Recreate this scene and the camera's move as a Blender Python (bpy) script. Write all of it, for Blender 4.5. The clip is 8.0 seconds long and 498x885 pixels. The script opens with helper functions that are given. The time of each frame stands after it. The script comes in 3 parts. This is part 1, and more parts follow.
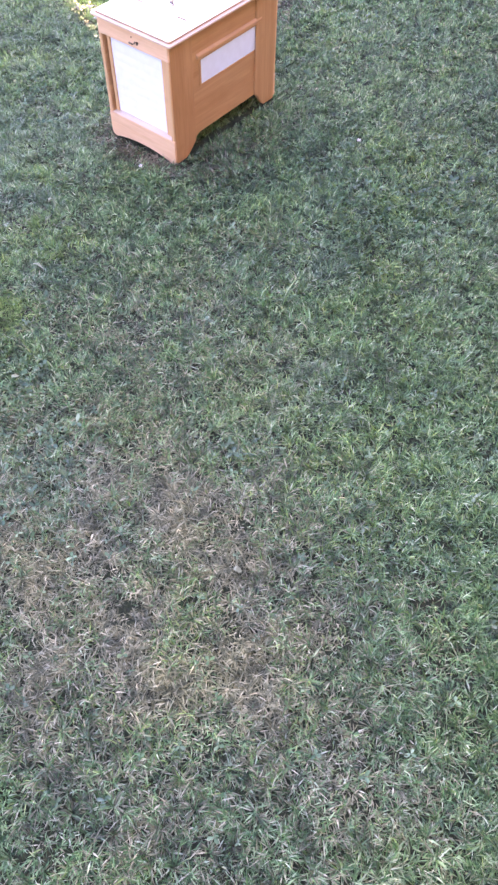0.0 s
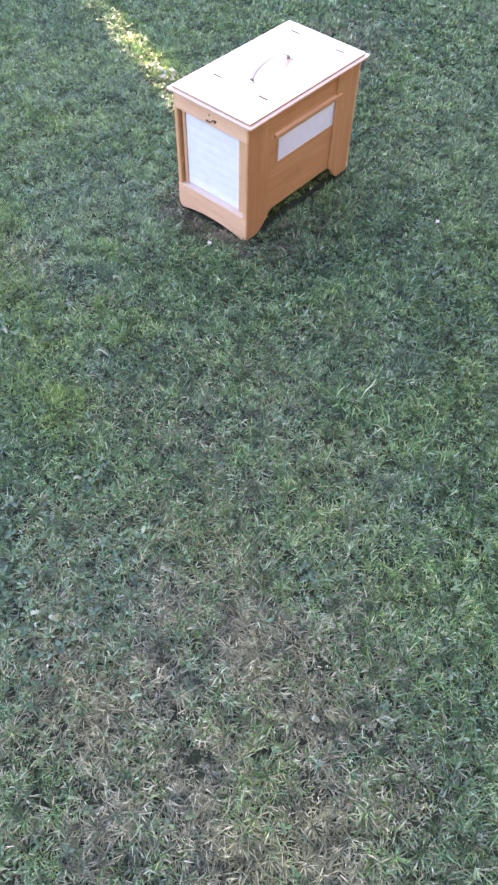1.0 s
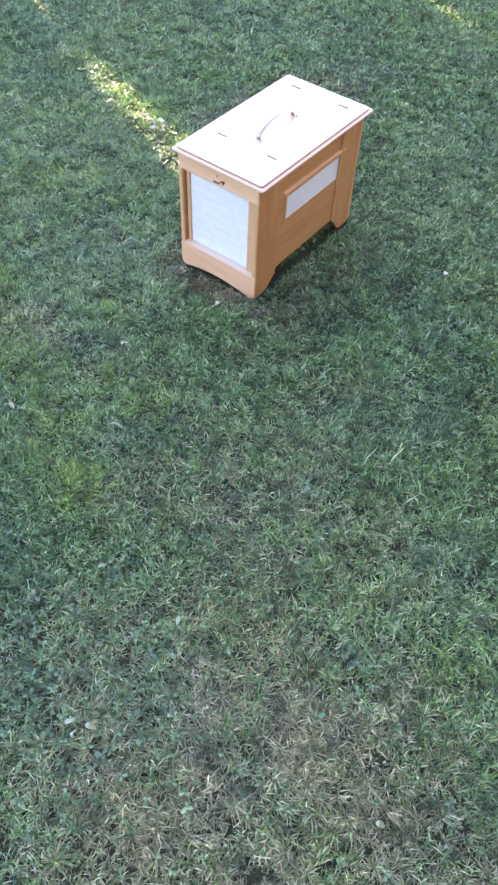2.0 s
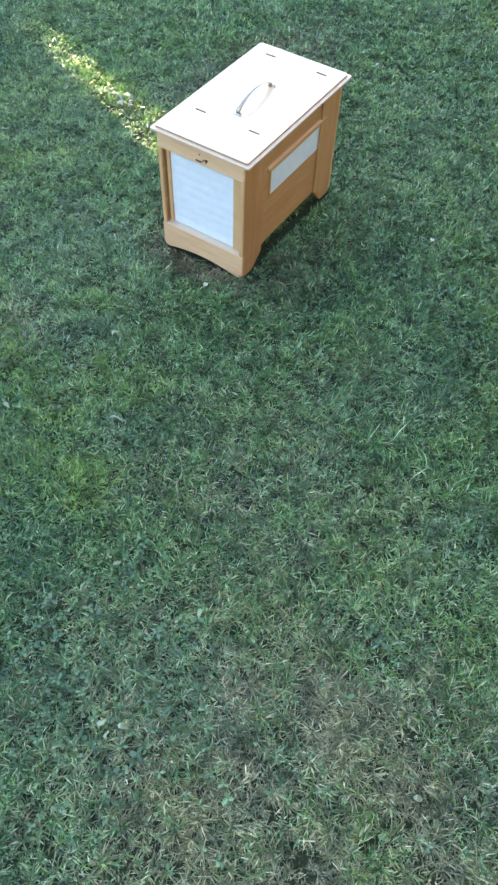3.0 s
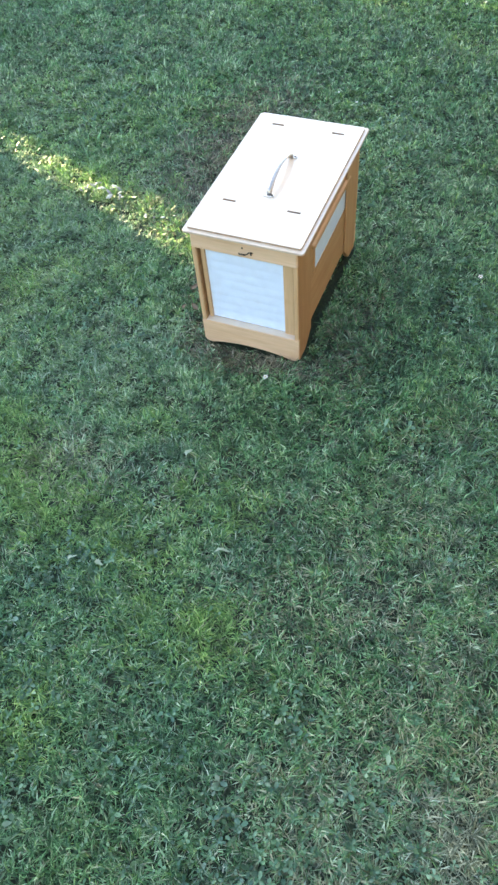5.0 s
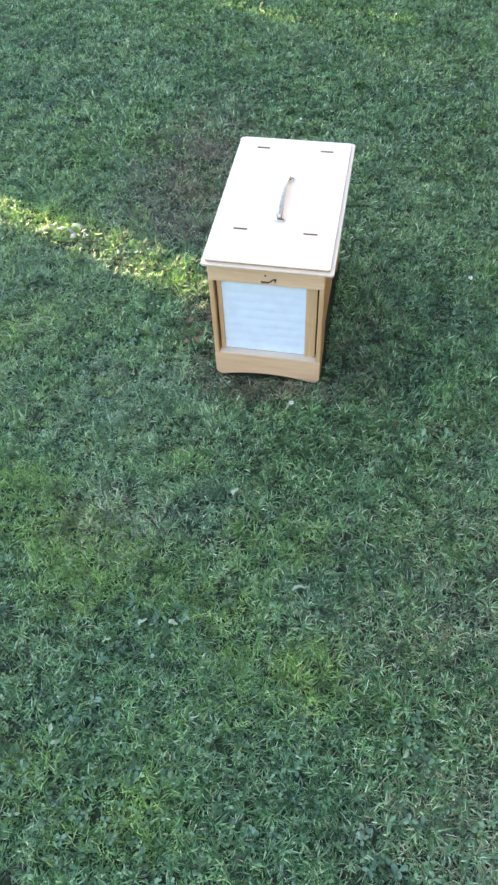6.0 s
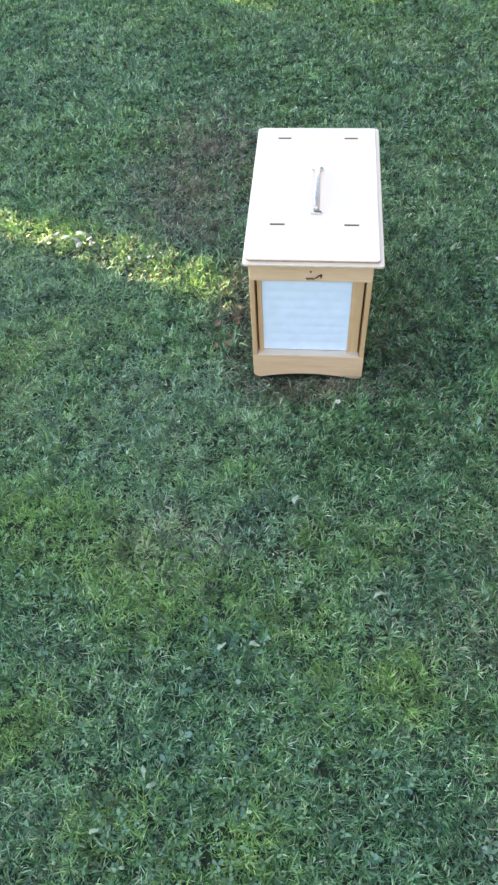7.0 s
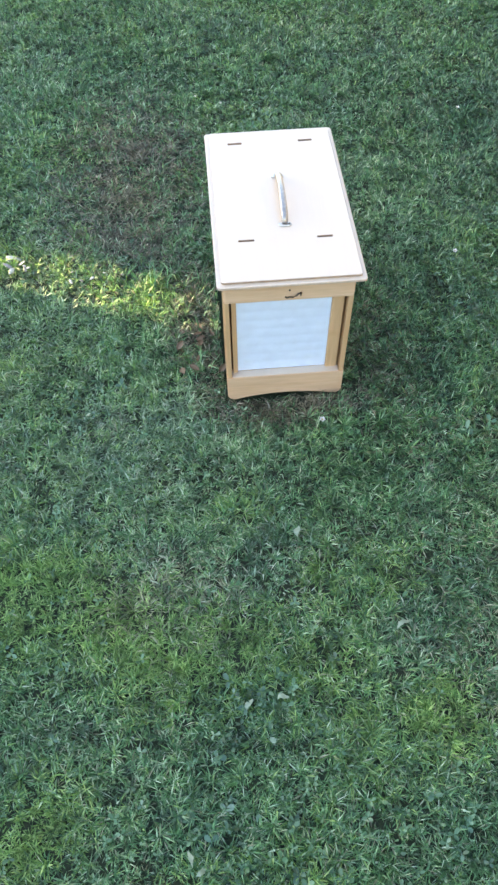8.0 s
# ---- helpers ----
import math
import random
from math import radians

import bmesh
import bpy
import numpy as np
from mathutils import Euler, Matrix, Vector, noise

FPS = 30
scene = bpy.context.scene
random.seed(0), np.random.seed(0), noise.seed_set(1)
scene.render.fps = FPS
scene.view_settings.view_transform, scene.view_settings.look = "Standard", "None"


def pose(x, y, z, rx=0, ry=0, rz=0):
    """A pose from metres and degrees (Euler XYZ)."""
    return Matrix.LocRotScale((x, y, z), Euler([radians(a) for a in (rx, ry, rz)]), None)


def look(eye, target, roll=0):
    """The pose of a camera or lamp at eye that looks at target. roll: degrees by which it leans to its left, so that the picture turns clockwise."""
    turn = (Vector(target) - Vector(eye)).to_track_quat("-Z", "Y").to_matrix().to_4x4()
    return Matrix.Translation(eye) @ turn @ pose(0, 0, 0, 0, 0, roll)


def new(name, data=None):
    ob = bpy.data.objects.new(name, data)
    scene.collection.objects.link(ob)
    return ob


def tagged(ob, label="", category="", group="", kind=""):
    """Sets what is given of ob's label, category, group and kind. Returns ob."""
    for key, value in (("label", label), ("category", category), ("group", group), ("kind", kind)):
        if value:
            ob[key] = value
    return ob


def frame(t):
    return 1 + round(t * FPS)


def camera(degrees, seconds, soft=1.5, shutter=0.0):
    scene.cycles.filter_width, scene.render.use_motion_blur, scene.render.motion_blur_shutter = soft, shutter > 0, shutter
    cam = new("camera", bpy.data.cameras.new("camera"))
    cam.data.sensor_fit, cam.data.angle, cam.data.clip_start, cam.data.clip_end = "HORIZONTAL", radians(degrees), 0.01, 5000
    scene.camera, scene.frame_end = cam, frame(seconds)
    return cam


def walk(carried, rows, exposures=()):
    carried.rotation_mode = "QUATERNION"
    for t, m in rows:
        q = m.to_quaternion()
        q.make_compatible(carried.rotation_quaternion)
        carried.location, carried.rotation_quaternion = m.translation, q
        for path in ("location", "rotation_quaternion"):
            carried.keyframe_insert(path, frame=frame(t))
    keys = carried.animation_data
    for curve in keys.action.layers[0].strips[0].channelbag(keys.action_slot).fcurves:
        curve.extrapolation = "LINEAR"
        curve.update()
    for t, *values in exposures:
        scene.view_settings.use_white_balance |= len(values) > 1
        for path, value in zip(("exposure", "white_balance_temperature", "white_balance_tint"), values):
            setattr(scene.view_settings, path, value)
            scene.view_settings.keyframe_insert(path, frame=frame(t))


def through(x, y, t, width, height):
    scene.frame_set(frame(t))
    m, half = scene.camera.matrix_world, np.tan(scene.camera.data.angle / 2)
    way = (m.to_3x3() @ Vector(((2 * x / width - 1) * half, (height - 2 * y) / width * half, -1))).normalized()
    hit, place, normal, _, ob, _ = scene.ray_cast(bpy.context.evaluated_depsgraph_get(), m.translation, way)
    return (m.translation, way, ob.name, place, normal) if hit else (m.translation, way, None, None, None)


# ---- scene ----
cam = camera(37.7, 8.0, soft=2.6)
PATH = [
    (0, (1.509, -1.411, 1.357), (0.821, -0.507, -0.289), 1.4),
    (0.3, (1.429, -1.34, 1.399), (0.708, -0.461, -0.246), 0.7),
    (0.5, (1.391, -1.323, 1.411), (0.632, -0.455, -0.223), -0.1),
    (0.8, (1.376, -1.326, 1.390), (0.563, -0.478, -0.229), 0.7),
    (1, (1.252, -1.302, 1.396), (0.507, -0.408, -0.23), 1.8),
    (1.2, (1.217, -1.304, 1.396), (0.461, -0.363, -0.198), 1.8),
    (1.5, (1.09, -1.287, 1.433), (0.384, -0.315, -0.166), 1.8),
    (1.7, (1.075, -1.284, 1.408), (0.361, -0.286, -0.171), 3.0),
    (2.8, (0.955, -1.291, 1.428), (0.353, -0.338, -0.225), 3.1),
    (3, (0.957, -1.294, 1.423), (0.372, -0.32, -0.222), 2.8),
    (3.5, (0.941, -1.306, 1.434), (0.303, -0.318, -0.184), 1.2),
    (4, (0.83, -1.278, 1.432), (0.176, -0.286, -0.176), -2.9),
    (4.5, (0.661, -1.224, 1.414), (0.097, -0.206, -0.213), -4.5),
    (4.7, (0.633, -1.211, 1.418), (0.041, -0.195, -0.2), -7.0),
    (5.8, (0.3, -1.23, 1.425), (0.018, -0.068, -0.178), -3.0),
    (6, (0.219, -1.246, 1.422), (-0.044, -0.081, -0.182), -3.2),
    (6.2, (0.134, -1.264, 1.424), (-0.086, -0.085, -0.178), -0.3),
    (6.5, (0.079, -1.265, 1.414), (-0.106, -0.1, -0.202), 0.5),
    (7, (0.005, -1.207, 1.384), (-0.157, -0.04, -0.231), -4.2),
    (7.2, (-0.05, -1.148, 1.366), (-0.117, -0.011, -0.278), -2.4),
    (7.5, (-0.058, -1.085, 1.354), (-0.126, 0.027, -0.307), -8.5),
    (7.7, (-0.151, -1.069, 1.366), (-0.088, 0.065, -0.28), -2.9),
    (8, (-0.163, -1.058, 1.369), (-0.086, 0.066, -0.283), -1.0),
]
# Exposure and white balance drift of the clip's camera.
LIGHT = [(0.0, 3.70, 6650, 60), (0.5, 3.62, 6600, 52), (1.0, 3.42, 6550, 46), (1.5, 3.35, 6550, 39), (2.8, 3.25, 6500, 35), (3.0, 3.1, 6500, 14), (4.5, 3.15, 6550, 14), (6.0, 3.1, 6700, 16), (8.0, 3.03, 6800, 17)]
walk(cam, [(t, look(eye, target, roll)) for t, eye, target, roll in PATH], LIGHT)

# ---- world and sun ----
SUN_WAY = Vector((0.936, -0.352, 0.0))          # the way the light travels over the lawn
SUN_HEIGHT = radians(10)
world = bpy.data.worlds.new("sky")
scene.world = world
world.use_nodes = True
wn = world.node_tree
sky = wn.nodes.new("ShaderNodeTexSky")
sky.sky_type = "NISHITA"
sky.sun_disc = False
sky.sun_elevation = SUN_HEIGHT
sky.sun_rotation = math.atan2(-SUN_WAY.x, -SUN_WAY.y)
wn.links.new(sky.outputs["Color"], wn.nodes["Background"].inputs["Color"])
wn.nodes["Background"].inputs["Strength"].default_value = 0.15

sun = new("sun", bpy.data.lights.new("sun", "SUN"))
sun.data.energy, sun.data.angle, sun.data.color = 5.0, radians(0.53), (1.0, 0.86, 0.42)
sun.matrix_world = look((0, 0, 0), SUN_WAY * math.cos(SUN_HEIGHT) - Vector((0, 0, math.sin(SUN_HEIGHT))))


# ---- materials ----
def material(name):
    mat = bpy.data.materials.new(name)
    mat.use_nodes = True
    nt = mat.node_tree
    return mat, nt, nt.nodes["Principled BSDF"]


def node(nt, kind, **values):
    n = nt.nodes.new(kind)
    for key, value in values.items():
        n.inputs[key].default_value = value
    return n


def ramp(nt, fac, *stops):
    n = nt.nodes.new("ShaderNodeValToRGB")
    e = n.color_ramp.elements
    e[0].position, e[0].color = stops[0][0], (*stops[0][1], 1)
    e[1].position, e[1].color = stops[-1][0], (*stops[-1][1], 1)
    for p, c in stops[1:-1]:
        e.new(p).color = (*c, 1)
    nt.links.new(fac, n.inputs["Fac"])
    return n.outputs["Color"]


def mix(nt, kind, fac, a, b):
    n = nt.nodes.new("ShaderNodeMix")
    n.data_type, n.blend_type = "RGBA", kind
    for socket, value in ((n.inputs[0], fac), (n.inputs[6], a), (n.inputs[7], b)):
        if isinstance(value, bpy.types.NodeSocket):
            nt.links.new(value, socket)
        else:
            socket.default_value = value if socket == n.inputs[0] else (*value, 1)
    return n.outputs[2]


def wood(name, dark, pale, stain, axis, rough=0.42, contrast=0.8):
    """Lacquered softwood: long grain along one axis (0 x, 1 y, 2 z), a broad mottle and a few stains."""
    mat, nt, p = material(name)
    co = nt.nodes.new("ShaderNodeTexCoord")
    stretch = nt.nodes.new("ShaderNodeMapping")
    scale = [1.0, 1.0, 1.0]
    scale[axis] = 0.06
    stretch.inputs["Scale"].default_value = scale
    nt.links.new(co.outputs["Object"], stretch.inputs["Vector"])
    grain = node(nt, "ShaderNodeTexNoise", Scale=170.0, Detail=6.0, Roughness=0.65, Distortion=0.4)
    broad = node(nt, "ShaderNodeTexNoise", Scale=34.0, Detail=3.0, Distortion=1.2)
    blot = node(nt, "ShaderNodeTexNoise", Scale=14.0, Detail=4.0)
    nt.links.new(stretch.outputs[0], grain.inputs["Vector"])
    nt.links.new(stretch.outputs[0], broad.inputs["Vector"])
    nt.links.new(co.outputs["Object"], blot.inputs["Vector"])
    c = ramp(nt, broad.outputs["Fac"], (0.3, dark), (0.72, pale))
    fine = ramp(nt, grain.outputs["Fac"], (0.3, (0.82, 0.8, 0.76)), (0.6, (1, 1, 1)))
    c = mix(nt, "MULTIPLY", contrast, c, fine)
    marks = ramp(nt, blot.outputs["Fac"], (0.56, (0, 0, 0)), (0.78, (1, 1, 1)))
    bw = nt.nodes.new("ShaderNodeRGBToBW")
    nt.links.new(marks, bw.inputs[0])
    c = mix(nt, "MIX", bw.outputs[0], c, stain)
    nt.links.new(c, p.inputs["Base Color"])
    p.inputs["Roughness"].default_value = rough
    bump = node(nt, "ShaderNodeBump", Strength=0.25, Distance=0.0006)
    nt.links.new(grain.outputs["Fac"], bump.inputs["Height"])
    nt.links.new(bump.outputs[0], p.inputs["Normal"])
    return mat


# One honey wood: the long sides' weaker light is put into these darker tones.
WOOD_UP = wood("shaded_honey_upright", (0.42, 0.225, 0.100), (0.52, 0.31, 0.155), (0.39, 0.205, 0.09), 2)
WOOD_LONG = wood("shaded_honey_long", (0.43, 0.23, 0.102), (0.52, 0.31, 0.155), (0.40, 0.21, 0.092), 1)
# Same wood for the ends, paled for the stronger light and sky gloss there.
WOOD_CROSS = wood("lit_honey_cross", (0.72, 0.455, 0.275), (0.80, 0.55, 0.365), (0.67, 0.415, 0.245), 0)
WOOD_FRAME = wood("lit_honey_upright", (0.60, 0.36, 0.185), (0.70, 0.45, 0.255), (0.56, 0.33, 0.165), 2)
LID_WOOD = wood("pale_birch_ply", (0.70, 0.568, 0.440), (0.715, 0.583, 0.455), (0.695, 0.558, 0.425), 1, 0.34, 0.12)
# Brown ply layers, darkened further for the weaker light on upright edges.
PLY_EDGE = wood("shaded_plywood_edge", (0.34, 0.22, 0.14), (0.50, 0.35, 0.24), (0.30, 0.19, 0.12), 1, 0.6)
PLY_BASE_EDGE = wood("pale_plywood_edge", (0.62, 0.45, 0.34), (0.72, 0.55, 0.43), (0.58, 0.41, 0.30), 1, 0.6)
for node_ in LID_WOOD.node_tree.nodes:
    if node_.type == "BSDF_PRINCIPLED":
        node_.inputs["Coat Weight"].default_value, node_.inputs["Coat Roughness"].default_value = 1.0, 0.06


def frosted(name, colour, clear=0.12):
    mat, nt, p = material(name)
    co = nt.nodes.new("ShaderNodeTexCoord")
    n = node(nt, "ShaderNodeTexNoise", Scale=40.0, Detail=4.0)
    nt.links.new(co.outputs["Object"], n.inputs["Vector"])
    c = ramp(nt, n.outputs["Fac"], (0.3, tuple(v * 0.93 for v in colour)), (0.7, colour))
    nt.links.new(c, p.inputs["Base Color"])
    p.inputs["Roughness"].default_value = 0.3
    p.inputs["Transmission Weight"].default_value = clear
    return mat


# White plastic; the blue of the sky light is put into both base colours.
FROSTED = frosted("skylit_frosted_sheet", (0.77, 0.85, 1.0), 0.03)
WINDOW_SHEET = frosted("skylit_window_sheet", (0.68, 0.81, 1.0), 0.0)


def metal(name, colour, rough):
    mat, nt, p = material(name)
    co = nt.nodes.new("ShaderNodeTexCoord")
    n = node(nt, "ShaderNodeTexNoise", Scale=160.0, Detail=4.0)
    nt.links.new(co.outputs["Object"], n.inputs["Vector"])
    c = ramp(nt, n.outputs["Fac"], (0.35, tuple(v * 0.75 for v in colour)), (0.65, colour))
    nt.links.new(c, p.inputs["Base Color"])
    p.inputs["Metallic"].default_value = 1.0
    r = node(nt, "ShaderNodeMapRange")
    r.inputs["To Min"].default_value, r.inputs["To Max"].default_value = rough - 0.06, rough + 0.08
    nt.links.new(n.outputs["Fac"], r.inputs["Value"])
    nt.links.new(r.outputs[0], p.inputs["Roughness"])
    return mat


CHROME = metal("polished_steel", (0.62, 0.55, 0.48), 0.36)
SLOT_STEEL = metal("dull_steel", (0.46, 0.42, 0.39), 0.5)
PALE_STEEL = metal("bright_steel", (0.78, 0.75, 0.72), 0.35)
DARK_STEEL = metal("dark_steel", (0.16, 0.13, 0.11), 0.45)


def leafy(name, stops, through, rough=0.5, clear=0.22, vary=1.0):
    """Blades and leaves: each one its own tone, drifting over the lawn, and letting some light through."""
    mat, nt, p = material(name)
    geo = nt.nodes.new("ShaderNodeNewGeometry")
    c = ramp(nt, geo.outputs["Random Per Island"], *stops)
    drift = node(nt, "ShaderNodeTexNoise", Scale=3.2, Detail=4.0, Roughness=0.55)
    fleck = node(nt, "ShaderNodeTexNoise", Scale=20.0, Detail=3.0, Roughness=0.6)
    for n in (drift, fleck):
        nt.links.new(geo.outputs["Position"], n.inputs["Vector"])
    d = ramp(nt, drift.outputs["Fac"], (0.36, (0.70, 0.78, 0.84)), (0.5, (1, 1, 1)), (0.66, (1.0, 1.0, 0.84)))
    f = ramp(nt, fleck.outputs["Fac"], (0.35, (0.28, 0.34, 0.37)), (0.50, (1, 1, 1)), (0.66, (1.34, 1.30, 1.26)))
    c = mix(nt, "MULTIPLY", 0.8 * vary, c, d)
    c = mix(nt, "MULTIPLY", 0.7 * vary, c, f)
    nt.links.new(c, p.inputs["Base Color"])
    p.inputs["Roughness"].default_value = rough
    t = nt.nodes.new("ShaderNodeBsdfTranslucent")
    tc = mix(nt, "MULTIPLY", 1.0, c, through)
    nt.links.new(tc, t.inputs["Color"])
    m = nt.nodes.new("ShaderNodeMixShader")
    m.inputs[0].default_value = clear
    nt.links.new(p.outputs[0], m.inputs[1])
    nt.links.new(t.outputs[0], m.inputs[2])
    nt.links.new(m.outputs[0], nt.nodes["Material Output"].inputs["Surface"])
    return mat


GRASS = leafy("grass_blade", [(0.0, (0.018, 0.060, 0.026)), (0.35, (0.068, 0.190, 0.078)), (0.70, (0.148, 0.330, 0.140)), (0.90, (0.29, 0.48, 0.255)), (1.0, (0.55, 0.68, 0.51))], (1.0, 1.2, 0.7), 0.36)
DEEP_SHADED_GRASS = leafy("deep_shaded_blade", [(0.0, (0.012, 0.042, 0.020)), (0.4, (0.042, 0.125, 0.058)), (0.8, (0.100, 0.235, 0.108)), (1.0, (0.28, 0.43, 0.27))], (1.0, 1.2, 0.7), 0.40)
PALE_LIT_GRASS = leafy("pale_lit_blade", [(0.0, (0.050, 0.108, 0.052)), (0.35, (0.155, 0.285, 0.138)), (0.75, (0.300, 0.445, 0.255)), (1.0, (0.58, 0.68, 0.52))], (1.0, 1.1, 0.8), 0.40)
# Fresh tufts; the same yellow-green paints sunlight along the streak and the brighter left.
YOUNG_SUNLIT = leafy("young_sunlit_blade", [(0.0, (0.060, 0.150, 0.040)), (0.6, (0.172, 0.335, 0.092)), (1.0, (0.39, 0.56, 0.23))], (1.1, 1.2, 0.6), 0.5)
STRAW = leafy("straw_blade", [(0.0, (0.090, 0.112, 0.064)), (0.5, (0.205, 0.236, 0.142)), (0.85, (0.345, 0.380, 0.248)), (1.0, (0.59, 0.62, 0.46))], (1.0, 0.9, 0.7), 0.55)
THATCH = leafy("thatch_blade", [(0.0, (0.064, 0.062, 0.041)), (0.5, (0.155, 0.146, 0.098)), (0.85, (0.275, 0.260, 0.185)), (1.0, (0.43, 0.42, 0.32))], (1.0, 0.9, 0.7), 0.6)
CLOVER = leafy("clover_leaf", [(0.0, (0.065, 0.155, 0.078)), (0.6, (0.105, 0.22, 0.115)), (1.0, (0.20, 0.34, 0.21))], (1.0, 1.2, 0.7), 0.4)
WEED = leafy("weed_leaf", [(0.0, (0.055, 0.135, 0.085)), (0.6, (0.11, 0.22, 0.145)), (0.92, (0.16, 0.28, 0.19)), (1.0, (0.27, 0.39, 0.29))], (1.0, 1.1, 0.8), 0.38)
PALE_LEAF = leafy("pale_leaf", [(0.0, (0.24, 0.33, 0.23)), (1.0, (0.40, 0.49, 0.37))], (1.0, 1.0, 0.8), 0.5, vary=0.3)
BROWN_LEAF = leafy("dry_leaf_brown", [(0.0, (0.12, 0.08, 0.05)), (1.0, (0.25, 0.175, 0.11))], (1.0, 0.8, 0.5), 0.6, vary=0.3)
PETAL = leafy("white_petal", [(0.0, (0.7, 0.7, 0.68)), (1.0, (0.82, 0.82, 0.8))], (1.0, 1.0, 0.9), 0.6, vary=0.0)
YOLK = leafy("yellow_centre", [(0.0, (0.6, 0.4, 0.04)), (1.0, (0.65, 0.45, 0.05))], (1.0, 0.9, 0.4), 0.7)


# the outline of the lawn that is walked round; beyond it the blades thin out
RIM = [(-1.95, 0.2), (-1.95, 1.3), (-1.2, 2.4), (1.25, 2.3), (1.6, 1.2), (2.0, -0.9), (1.4, -1.8), (0.2, -1.7), (-0.8, -1.25), (-1.3, -0.4)]


def earth():
    mat, nt, p = material("turf_soil")
    geo = nt.nodes.new("ShaderNodeNewGeometry")
    fine = node(nt, "ShaderNodeTexNoise", Scale=110.0, Detail=8.0, Roughness=0.7)
    wide = node(nt, "ShaderNodeTexNoise", Scale=1.7, Detail=6.0, Roughness=0.6)
    for n in (fine, wide):
        nt.links.new(geo.outputs["Position"], n.inputs["Vector"])
    a = ramp(nt, fine.outputs["Fac"], (0.35, (0.007, 0.013, 0.007)), (0.55, (0.018, 0.033, 0.015)), (0.75, (0.05, 0.08, 0.036)))
    b = ramp(nt, wide.outputs["Fac"], (0.35, (0.85, 1.0, 0.9)), (0.65, (1.15, 1.0, 0.8)))
    # past the last single blades the sheet itself carries the mown grass
    tuft = node(nt, "ShaderNodeTexNoise", Scale=38.0, Detail=6.0, Roughness=0.75)
    nt.links.new(geo.outputs["Position"], tuft.inputs["Vector"])
    turf = ramp(nt, tuft.outputs["Fac"], (0.36, (0.012, 0.028, 0.013)), (0.5, (0.034, 0.072, 0.032)), (0.66, (0.076, 0.130, 0.064)))
    edge = None
    for (ax, ay), (bx, by) in zip(RIM, RIM[1:] + RIM[:1]):
        far = math.hypot(bx - ax, by - ay)
        dot = nt.nodes.new("ShaderNodeVectorMath")
        dot.operation = "DOT_PRODUCT"
        dot.inputs[1].default_value = ((by - ay) / far, (ax - bx) / far, 0)
        nt.links.new(geo.outputs["Position"], dot.inputs[0])
        depth = nt.nodes.new("ShaderNodeMath")
        depth.operation = "SUBTRACT"
        depth.inputs[1].default_value = (ax * (by - ay) - ay * (bx - ax)) / far
        nt.links.new(dot.outputs["Value"], depth.inputs[0])
        if edge is None:
            edge = depth
        else:
            least = nt.nodes.new("ShaderNodeMath")
            least.operation = "MINIMUM"
            nt.links.new(edge.outputs[0], least.inputs[0])
            nt.links.new(depth.outputs[0], least.inputs[1])
            edge = least
    inner, edge = edge, node(nt, "ShaderNodeMapRange")
    edge.inputs["From Min"].default_value, edge.inputs["From Max"].default_value = 0.0, -0.24
    nt.links.new(inner.outputs[0], edge.inputs["Value"])
    soil = mix(nt, "MULTIPLY", 1.0, a, b)
    nt.links.new(mix(nt, "MIX", edge.outputs[0], soil, mix(nt, "MULTIPLY", 1.0, turf, b)), p.inputs["Base Color"])
    p.inputs["Roughness"].default_value = 0.95
    bump = node(nt, "ShaderNodeBump", Strength=0.8, Distance=0.01)
    nt.links.new(fine.outputs["Fac"], bump.inputs["Height"])
    nt.links.new(bump.outputs[0], p.inputs["Normal"])
    return mat


EARTH = earth()


def stony(name, a, b):
    mat, nt, p = material(name)
    co = nt.nodes.new("ShaderNodeTexCoord")
    n = node(nt, "ShaderNodeTexNoise", Scale=60.0, Detail=7.0, Roughness=0.65)
    nt.links.new(co.outputs["Object"], n.inputs["Vector"])
    nt.links.new(ramp(nt, n.outputs["Fac"], (0.35, a), (0.65, b)), p.inputs["Base Color"])
    p.inputs["Roughness"].default_value = 0.8
    bump = node(nt, "ShaderNodeBump", Strength=0.5, Distance=0.002)
    nt.links.new(n.outputs["Fac"], bump.inputs["Height"])
    nt.links.new(bump.outputs[0], p.inputs["Normal"])
    return mat


STONE = stony("pale_stone", (0.40, 0.40, 0.40), (0.62, 0.62, 0.62))
GREY_STONE = stony("grey_stone", (0.20, 0.19, 0.19), (0.34, 0.33, 0.33))
BLOCKER_DARK = stony("blocker_dark", (0.07, 0.06, 0.055), (0.12, 0.10, 0.09))
BLOCKER_BOARDS = wood("blocker_boards", (0.16, 0.13, 0.10), (0.26, 0.22, 0.17), (0.14, 0.12, 0.09), 2, 0.8)


# ---- mesh helpers ----
def part(name, bm, mat, parent=None, label=""):
    me = bpy.data.meshes.new(name)
    bmesh.ops.recalc_face_normals(bm, faces=bm.faces)
    bm.to_mesh(me)
    bm.free()
    me.materials.append(mat)
    ob = new(name, me)
    ob.parent = parent
    return tagged(ob, label)


def soften(bm, width, segments=2, angle=35):
    edges = [e for e in bm.edges if len(e.link_faces) == 2 and e.calc_face_angle() > radians(angle)]
    bmesh.ops.bevel(bm, geom=edges, offset=width, segments=segments, affect="EDGES", profile=0.5, clamp_overlap=True)
    return bm


